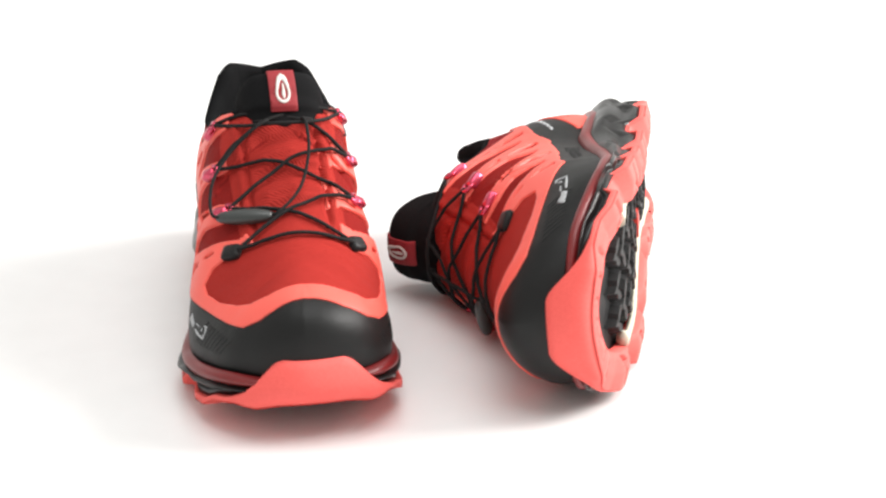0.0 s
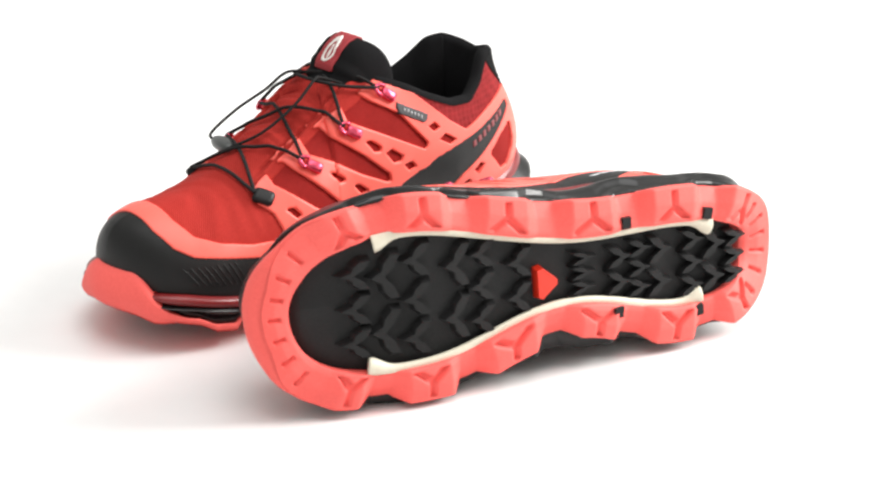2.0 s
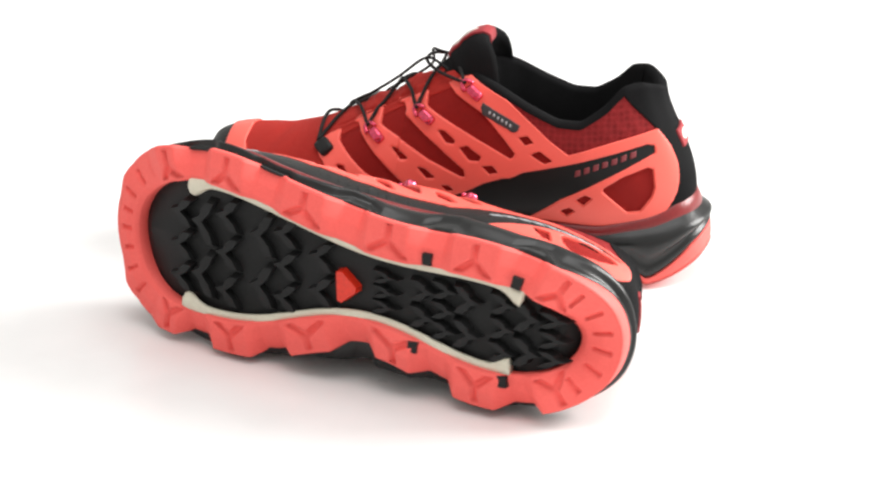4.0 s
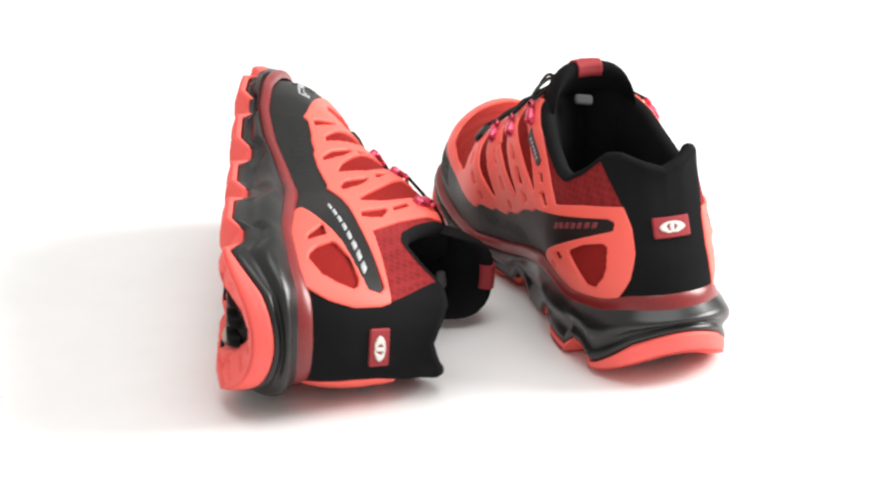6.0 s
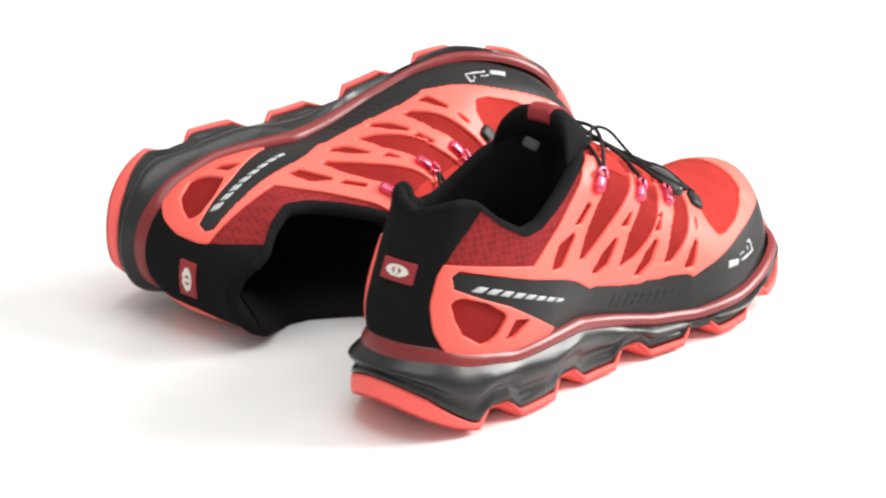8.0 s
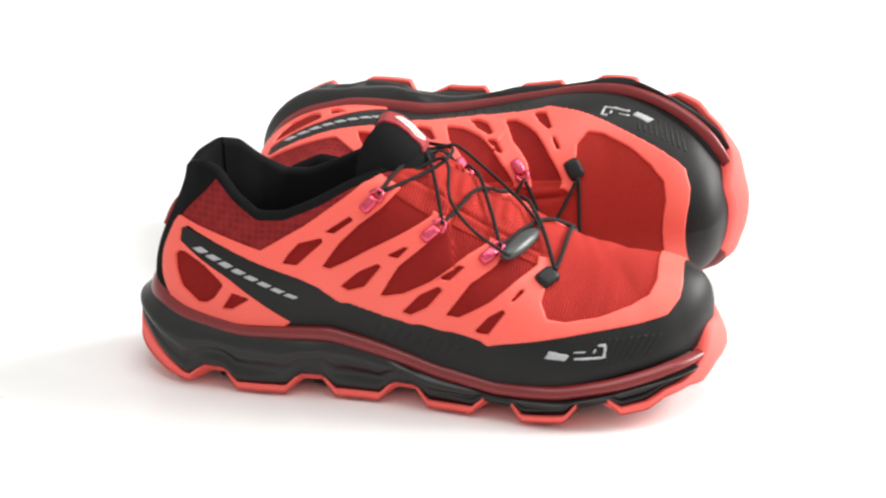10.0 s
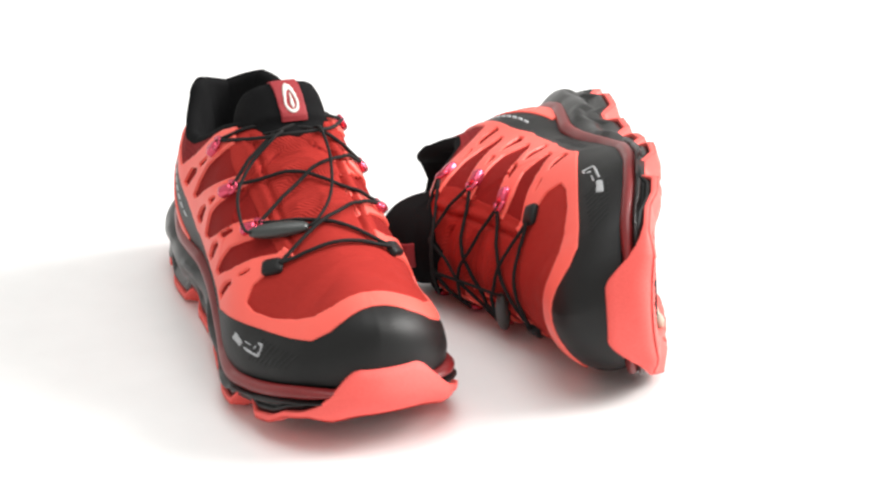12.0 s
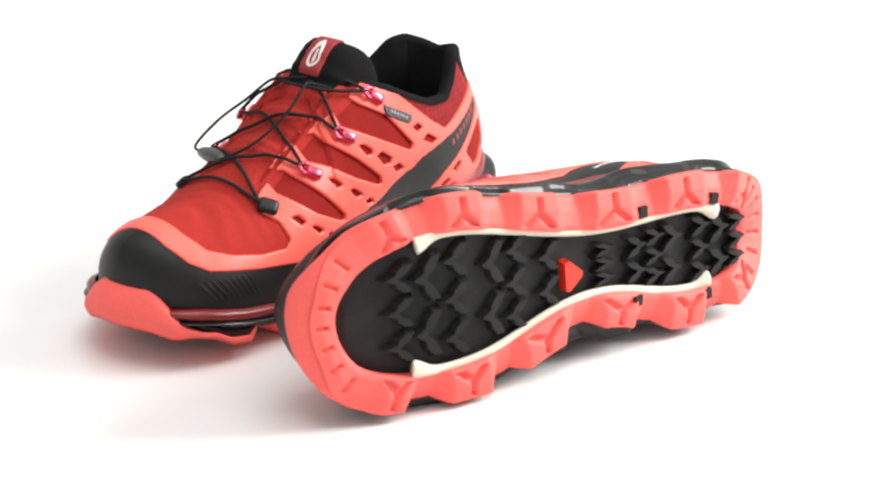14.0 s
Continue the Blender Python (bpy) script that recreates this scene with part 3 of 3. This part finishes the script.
HOLES_IN = [
    [(-91.6, 59), (-92, 61), (-101.5, 66.9), (-114, 71.4), (-117, 70.4), (-118.4, 60), (-116.9, 54.5), (-111.2, 46.8), (-104.5, 46.4)],
    [(-77.1, 54.1), (-82.7, 57.4), (-86.3, 55.2), (-81.4, 50.6)], [(-68, 47), (-74, 49.5), (-77, 47.4), (-72, 43.5)],
    [(-44.9, 86.2), (-50.1, 87.4), (-53.8, 83.8), (-49.1, 82)], [(-51.7, 77.3), (-57, 79.8), (-64.6, 74.7), (-59.9, 72.8)],
    [(6.7, 98.8), (6.5, 112.3), (-3.2, 112.6), (-9.5, 106.9), (-25.7, 97.7), (-43.8, 77.8), (-42.8, 75.3), (-40.9, 74.3), (-16.6, 86.9)],
    [(-0.1, 87.4), (-4.2, 87.5), (-10.5, 82.5), (-9.5, 80.3), (-5, 80.7)], [(-12.4, 78.8), (-17.1, 80.2), (-25.3, 74.4), (-23.6, 71.7), (-18.1, 71.7)],
    [(-25, 69.2), (-31, 70.2), (-34.9, 66.1), (-29.5, 64.6)],
    [(33, 86.1), (32.9, 97.8), (20.2, 97.1), (17.3, 92), (1.6, 80.5), (-15.4, 66.4), (-16.1, 62.2), (-13.6, 62), (4.7, 70.8), (22.3, 81.3)],
    [(26.7, 76.6), (21.4, 75.2), (15.1, 70.1), (20.3, 69.7)], [(11.9, 66.7), (6.5, 65.8), (0.1, 60.7), (5.7, 59.9)], [(-1.4, 56.8), (-6.3, 57.1), (-10.2, 53.6), (-5.3, 53)],
    [(56.9, 74.9), (56.8, 85), (46.1, 83.9), (43.7, 80.4), (33.5, 70.6), (15.8, 53.9), (16, 51.1), (20, 51.6), (40.2, 61.6)],
    [(57.4, 64), (52.4, 64), (49, 59.7), (52.6, 58.5)], [(47.6, 57.3), (43, 56.4), (37, 52.1), (41.8, 51.2)], [(35.5, 49.9), (31.5, 49.5), (27.3, 45.8), (31.8, 45.5)],
]
GUARD_OUT = [(-121, 84), (-77.4, 72.8), (-58.1, 67.5), (-48.1, 63.5), (-37, 56.2), (-32.9, 56.5), (-14.1, 51.3), (-1, 48.9), (3.8, 49.2), (13.8, 47.2), (18.6, 47.4), (32.5, 45.2), (36.3, 42.5), (43.9, 44.2), (76, 50), (106, 55), (117, 61), (117, 90), (160, 90), (160, 0), (-62, 0), (-66, 40), (-96, 61), (-121, 74)]
GUARD_IN = [(-119, 85), (-74.2, 75.3), (-48.3, 69.2), (-40.8, 65.2), (-37.4, 65.1), (-26.5, 61.3), (-14.9, 54.6), (-2.6, 51.6), (1.9, 48.2), (15.8, 47.0), (20, 44.8), (33.7, 44.0), (38, 40.5), (47.3, 40.9), (80, 47), (108, 53.5), (119, 60), (118, 90), (160, 90), (160, 0), (-52, 0), (-56, 42), (-72, 53), (-119, 76)]
HEEL = [(-5, 30), (26, 36), (24.5, 45), (20.8, 57), (18.4, 70), (18.4, 82), (20.5, 92), (23, 102), (25, 110), (26, 130), (-5, 130)]
COLLAR_OUT = [(-98, 135), (-140, 135), (-140, 88), (-122, 85), (-98, 79), (-77, 74), (-53.4, 88), (-27.2, 110.3), (-10.6, 109.1), (-6, 135)]
COLLAR_IN = [(-98, 135), (-140, 135), (-140, 93), (-122, 88), (-73, 75), (-60.1, 82.9), (-37.3, 103.6), (-17.3, 112.3), (-5.9, 110.1), (-6, 135)]
VAMP_OUT = [(-14.2, 109.1), (9.2, 95.9), (36.5, 82.8), (61.8, 72.2), (57.7, 61.4), (61.5, 51.7), (71.1, 49.5), (86.2, 51.1), (101.3, 55.5), (113.2, 62.5), (114, 90), (20, 130), (-14, 130)]
VAMP_IN = [(-12.1, 112), (15.3, 98.5), (42.4, 85), (65.3, 71.8), (60.5, 61.9), (58.5, 52.6), (64.9, 47.5), (79.8, 48.7), (104.9, 54.9), (113.5, 62.9), (114, 90), (20, 130), (-14, 130)]


def layer(name, shoe, G, side, F, off, mat, label="", thick=None):
    P, N = G[side]
    v, f = patch(P, N, F, off, thick or off * 1.2, side > 0)
    return mesh_part(name, v, f, mat, shoe, label) if len(v) else None


def spot(G, side, x, z, out=0.0):
    """The place on the upper at x, z millimetres from the side, and its normal."""
    P, N = G[side]
    d = (P[..., 0] - x / 1000) ** 2 + (P[..., 2] - z / 1000) ** 2
    i = np.unravel_index(d.argmin(), d.shape)
    return P[i] + N[i] * out, N[i]


def box_on(p, n, way, l, w, h, bev=.3):
    """A small rounded tab lying on the surface at p."""
    n = n / np.linalg.norm(n)
    a = way - n * (way @ n)
    a /= np.linalg.norm(a)
    b = np.cross(n, a)
    v, f = [], []
    rings = [(1.0, -.3), (1.0, .45), (.86, .85), (.55, 1.0)]
    K = 16
    for s, hh in rings:
        for k in range(K):
            t = 2 * math.pi * k / K
            cx, cy = math.copysign(abs(math.cos(t)) ** .45, math.cos(t)), math.copysign(abs(math.sin(t)) ** .45, math.sin(t))
            v.append(p + a * cx * l / 2 * s + b * cy * w / 2 * s + n * h * hh)
    for r in range(len(rings) - 1):
        f += [(r * K + k, r * K + (k + 1) % K, (r + 1) * K + (k + 1) % K, (r + 1) * K + k) for k in range(K)]
    f.append(tuple((len(rings) - 1) * K + k for k in range(K)))
    return np.array(v), f


def slant(x, z, w, h, lean, along=(1, 0)):
    """A leaning bar in millimetres, along a line."""
    ax, az = along
    l = math.hypot(ax, az)
    ax, az = ax / l, az / l
    return [(x, z), (x + ax * w, z + az * w), (x + ax * (w + lean) - az * h, z + az * (w + lean) + ax * h), (x + ax * lean - az * h, z + az * lean + ax * h)]


def overlays(shoe, G):
    made = {}

    def lay(name, side, F, off, thick=None):
        P, N = G[side]
        made.setdefault(name, []).append(patch(P, N, F, off, thick or off * 1.2, side > 0))

    for side, cage, holes, guard, vamp, col in ((-1, CAGE_OUT + CAGE_OUT_LOW, HOLES_OUT, GUARD_OUT, VAMP_OUT, COLLAR_OUT), (1, CAGE_IN + CAGE_IN_LOW, HOLES_IN, GUARD_IN, VAMP_IN, COLLAR_IN)):
        X, Y, Z = [G[side][0][..., i] * 1000 for i in range(3)]
        heel = np.where(X < -85, inside(HEEL, np.abs(Y), Z), -30)
        lay("collar_panel", side, inside(col, X, Z), .0004)
        lay("vamp", side, inside(vamp, X, Z), .0005)
        lay("mud_guard", side, inside(guard, X, Z), .0009)
        lay("heel_panel", side, heel + .4, .0010)
        F = np.minimum(inside(cage, X, Z), -heel)
        for h in holes:
            F = np.minimum(F, -inside(h, X, Z))
        lay("cage", side, F + .15, .0016, .0016)
    for name, mat, label in (("collar_panel", M_COLLAR, "dull red air mesh panel round the ankle"), ("vamp", M_TONGUE, "bright red ribbed mesh vamp"),
                             ("mud_guard", M_BLACK, "black synthetic guard round toe and side"), ("heel_panel", M_TEXTILE, "black textile heel panel"),
                             ("cage", M_CORAL, "coral synthetic cage with slanted cut-outs")):
        mesh_part(name, *merge(*made[name]), mat, shoe, label, weld=True)
    for side in (-1, 1):
        X, Z = G[side][0][..., 0] * 1000, G[side][0][..., 2] * 1000
        # stitched channel lines on the guard
        ribs = [slant((82 if side < 0 else 86) + k * 3.1, 33 + .55 * k, 1.3, 13 - .4 * k, 6) for k in range(9)]
        ribs += [slant(-22 + k * 5.2, 38 - .6 * k, 1.6, 8.5 - .4 * k, 4) for k in range(10)]
        for q in ribs:
            layer("guard_rib", shoe, G, side, inside(q, X, Z), .00115, M_BLACK, "", .0005)
        # bars in place of lettering on the dark strip
        bars = np.full(X.shape, -9.0)
        if side < 0:
            for k in range(8):
                t = k / 8
                x0, z0 = -113 + 54 * t, 73.6 - 19.2 * t
                h = 3.9 - 1.5 * t
                bars = np.maximum(bars, inside(slant(x0, z0, 5.5, .8 * h, 1.0 * h, (54, -19.2)), X, Z))
            layer("print", shoe, G, side, bars, .0013, M_SILVER, "silver slanted print", .0005)
        else:
            for k in range(7):
                t = k / 7
                bars = np.maximum(bars, inside(slant(-108 + 33 * t, 77.2 - 10.8 * t, 3.3, 3.2, -1.2, (33, -10.8)), X, Z))
            layer("print", shoe, G, side, bars, .0013, M_DARKRED, "dull red slanted print", .0005)
            tag = [(-25.2, 103.6), (-24, 101), (-24.8, 97.5), (-42.4, 88.6), (-45, 89.6), (-46.3, 92.6)]
            layer("side_label", shoe, G, side, inside(tag, X, Z), .0022, M_GREY, "small charcoal label beside the laces", .0012)
            bars = np.full(X.shape, -9.0)
            for k in range(6):
                bars = np.maximum(bars, inside(slant(-41 + 2.3 * k, 91.2 + 1.25 * k, 1.6, 1.9, 0, (1, .55)), X, Z))
            layer("print", shoe, G, side, bars, .0026, M_SILVER, "", .0004)
        # silver mark on the guard
        XM = X - 3 if MIRROR > 0 else 154 - X
        mark = np.maximum.reduce([inside(q, XM, Z) for q in ([(60.5, 37.2), (62.5, 40.8), (71.8, 39.2), (70, 36.2)], [(73, 36.6), (73.6, 38), (86.5, 38.6), (86, 37.2)], [(72.5, 39.6), (73, 40.6), (79, 40.8), (78.6, 39.8)],
                                                            [(81.5, 39.4), (82.2, 41.8), (83.4, 41.8), (82.8, 39.4)], [(86, 37.4), (87.4, 37.6), (87.6, 44), (83.4, 43.6), (83.8, 42.4), (86.2, 42.6)])])
        if side < 0:
            layer("print", shoe, G, side, mark, .0013, M_SILVER, "", .0004)


def heel_tag(shoe, G):
    a, b = G[-1], G[1]
    P = np.concatenate([a[0][70:0:-1], b[0][:70]])
    N = np.concatenate([a[1][70:0:-1], b[1][:70]])
    Y, Z = P[..., 1] * 1000, P[..., 2] * 1000
    F = inside([(-9.5, 77.5), (-9.5, 86), (-9, 86.5), (9, 86.5), (9.5, 86), (9.5, 77.5), (9, 77), (-9, 77)], Y, Z)
    v, f = patch(P, N, F, .0022, .0012, True)
    tag = mesh_part("heel_label", v, f, M_TAG, shoe, "small maroon label on the heel")
    e = 1 - np.hypot(Y / 6.6, (Z - 81.8) / 2.7)
    hole = 1 - np.hypot((Y - .3) / 2.4, (Z - 81.8) / 1.5)
    v, f = patch(P, N, np.minimum(e, -hole) * 2.5, .0026, .0004, True)
    mesh_part("emblem", v, f, M_WHITE, tag, "white oval emblem")
    v, f = patch(P, N, (1 - np.hypot((Y - .3) / 1.2, (Z - 81.8) / 2.6)) * 1.2, .0027, .0004, True)
    mesh_part("emblem", v, f, M_WHITE, tag, "white oval emblem")


def tongue_tag(shoe, R):
    """A maroon ribbon over the top of the tongue, with a plain white oval."""
    P = np.array([[R[i, k] for k in range(R.shape[1])] for i in range(R.shape[0])])
    n, m = 41, 61
    ii, kk = np.linspace(11, 21, n), np.linspace(14.5, 27.5, m)
    Q = np.zeros((n, m, 3))
    for c in range(3):
        t = np.stack([np.interp(kk, np.arange(P.shape[1]), P[i, :, c]) for i in range(P.shape[0])])
        Q[..., c] = np.stack([np.interp(ii, np.arange(P.shape[0]), t[:, j]) for j in range(m)], 1)
    N = -grid_normals(Q, -1)
    U = Q[..., 1] * 1000
    V = np.broadcast_to(np.linspace(0, 1, m)[None] * 30, U.shape)
    F = inside([(-6.8, 4), (6.8, 4), (6.8, 28), (-6.8, 28)], U, V)
    if (N[n // 2, 10, 0] < 0):
        N = -N
    v, f = patch(Q, N, F, .0011, .0012, True)
    tag = mesh_part("tongue_label", v, f, M_TAG, shoe, "maroon woven label over the tongue")
    e = 1 - np.hypot(U / 3.8, (V - 15) / 5.6)
    h = 1 - np.hypot(U / 2.3, (V - 15) / 3.8)
    v, f = patch(Q, N, np.minimum(e, -h) * 2.5, .0015, .0004, True)
    mesh_part("emblem", v, f, M_WHITE, tag, "white oval emblem")
    v, f = patch(Q, N, np.minimum(1 - np.hypot((U - .3) / .9, (V - 15) / 3.4), 1) * 1.2, .0015, .0004, True)
    mesh_part("emblem", v, f, M_WHITE, tag, "white oval emblem")


def laces(shoe, G):
    P = np.concatenate([G[-1][0][150:, 30:].reshape(-1, 3), G[1][0][150:, 30:].reshape(-1, 3)])

    def over(a, b, lift=.0012, n=15, sag=0.0):
        out = []
        for t in np.linspace(0, 1, n):
            p = a * (1 - t) + b * t
            d = (P[:, 0] - p[0]) ** 2 + (P[:, 1] - p[1]) ** 2
            zs = P[d < .0022 ** 2, 2]
            z = (zs.max() if len(zs) else P[d.argmin(), 2]) + lift
            p = p.copy()
            p[2] = max(p[2], z)
            out.append(p)
        q = np.array(out)
        q[1:-1, 2] = np.maximum(q[1:-1, 2], .5 * (q[:-2, 2] + q[2:, 2]))
        return q

    pos = {"h3": (-21, 105), "h2": (8, 92), "h1": (36, 80.5), "w": (62, 69.5)}
    posi = {"h3": (-18, 109.5), "h2": (8, 94.5), "h1": (36, 82), "w": (65, 70.5)}
    tip = {}
    for side, table_ in ((-1, pos), (1, posi)):
        for k, (x, z) in table_.items():
            p, nrm = spot(G, side, x, z, .0014)
            way = np.array([.75, -side * 1.0, .35])
            way = way - nrm * (way @ nrm)
            way /= np.linalg.norm(way)
            if k == "w":
                v, f = box_on(p - way * .001, nrm, way, .011, .0085, .0026)
                mesh_part("lace_loop", v, f, M_BLACK, shoe, "black webbing lace loop")
                tip[side, k] = p + way * .004 + nrm * .002
                continue
            plate = mesh_part("lace_hook", *box_on(p - way * .003, nrm, way, .0096, .0058, .0036), M_PINK, shoe, "pink anodised metal lace hook")
            b = np.cross(nrm, way)
            arc = [p + way * (.0010 + .0046 * math.sin(t)) + b * .0030 * math.cos(t) + nrm * .0022 for t in np.linspace(0, math.pi, 9)]
            mesh_part("eye", *tube(np.array(arc), .00125, 7), M_PINK, plate)
            tip[side, k] = p + way * .0042 + nrm * .0030
    run = [((-1, "w"), (1, "w")), ((-1, "w"), (1, "h1")), ((1, "w"), (-1, "h1")), ((-1, "h1"), (1, "h2")), ((1, "h1"), (-1, "h2")),
           ((-1, "h2"), (1, "h3")), ((1, "h2"), (-1, "h3")), ((-1, "h3"), (1, "h3"))]
    cords = []
    for k, (a, b) in enumerate(run):
        q = over(tip[a], tip[b], .0010 + .0011 * (k % 2))
        q[1:-1, 0] += .002 * np.sin(np.linspace(0, math.pi, len(q)))[1:-1] * (1 if k in (0, 7) else .4)
        if k == 7:
            q = np.array([tip[a], (.0010, -.020, .1150), (.0100, -.008, .1185), (.0105, .008, .1185), (.0010, .020, .1160), tip[b]])
        cords.append(tube(spline(q, 4), .00100, 7))
    t0 = np.array([.0060, -.010, .1190])
    t1 = np.array([.0060, .008, .1190])
    e0, e1 = TOGGLE if MIRROR > 0 else TOGGLE_LOW
    q = 1 if MIRROR > 0 else -1
    e0, e1 = np.array(e0), np.array(e1)
    if MIRROR < 0:
        for a, e in ((t0, e0), (t1, e1)):
            cords.append(tube(spline(np.concatenate([[a + [-.014, 0, -.006]], over(a, e, .0022), [e + (e1 - e0) * (.15 if e is e0 else -.15)]]), 4), .00085, 7))
    else:
        cords.append(tube(spline([t0 + [-.014, -.01, -.006], t0, t0 + [.006, -.006 * q, -.001], [.0150, -.030 * q, .1060], [.0270, -.0405 * q, .0950], e0 + [.001, -.003, .003], e0 + (e1 - e0) * .15], 8), .00085, 7))
        cords.append(tube(spline([t1 + [-.014, .01, -.006], t1, t1 + [.007, .001, .0005], [.0270, .0085 * q, .1085], [.0440, .002 * q, .0960], e1 + [.001, .003, .002], e1 + (e0 - e1) * .15], 8), .00085, 7))
    mesh_part("lace", *merge(*cords), M_LACE, shoe, "thin black cord lace criss-crossed through the hooks")
    v, f = box_on(np.array([-.0255, .004, .1165]), np.array([-1.0, 0, .5]), np.array([0, 1.0, .2]), .010, .0055, .0010)
    mesh_part("size_label", v, f, M_PALE, shoe, "small pale label inside the tongue")
    # spindle-shaped cord lock
    d = e1 - e0
    K = 13
    path = np.array([e0 + d * t for t in np.linspace(0, 1, K)])
    r = np.array([.0022 + .0030 * math.sin(math.pi * t) ** .6 for t in np.linspace(0, 1, K)])
    v, f = tube(path, r, 14)
    c = np.repeat(path, 14, 0)
    v = c + (v - c) * [1, 1, .75]
    mesh_part("cord_lock", v, f, M_TOGGLE, shoe, "grey plastic spindle-shaped cord lock")


TOGGLE = ((.0425, -.0400, .0815), (.0545, -.0135, .0855))
TOGGLE_LOW = ((.0420, .0330, .0850), (.0545, .0090, .0870))


def details(shoe, G, R):
    overlays(shoe, G)
    heel_tag(shoe, G)
    tongue_tag(shoe, R)
    laces(shoe, G)


standing = build_shoe("running_shoe", "coral red and black trail running shoe standing upright", 1.0)
lying = build_shoe("running_shoe", "coral red and black trail running shoe lying on its inner side", -1.0)


# ---- motion: both shoes turn as one about the upright axis ----
STAND = pose(-.0774, -.0226, -.003, 0, 0, -79.95)
LIE = pose(.1136, -.0127, .0463, 93.38, -.70, -97.0)
DRIFT = ((0, 0), (.5, .63), (1, 1.3), (1.5, 2.05), (2, 2.5), (2.5, 3.0), (3, 3.8), (3.5, 4.6), (4.25, 5.3), (5, 5.3), (5.5, 4.75), (6, 3.65), (6.5, 2.98),
         (7, 2.65), (8, 2.5), (9, 2.4), (9.5, 2.33), (10.5, 2.39), (11, 2.45), (11.5, 2.0), (12, 1.65), (12.5, 1.25), (13, 1.2), (13.5, 1.0), (14, .93))


def turned(t):
    """Degrees turned; the plate runs a little unevenly."""
    return -29.127 * t + float(np.interp(t, [r[0] for r in DRIFT], [r[1] for r in DRIFT]))


def motions():
    for thing, rest in ((standing, STAND), (lying, LIE)):
        walk(thing, [(0.5 * k, pose(0, 0, 0, 0, 0, turned(0.5 * k)) @ rest) for k in range(29)])


motions()
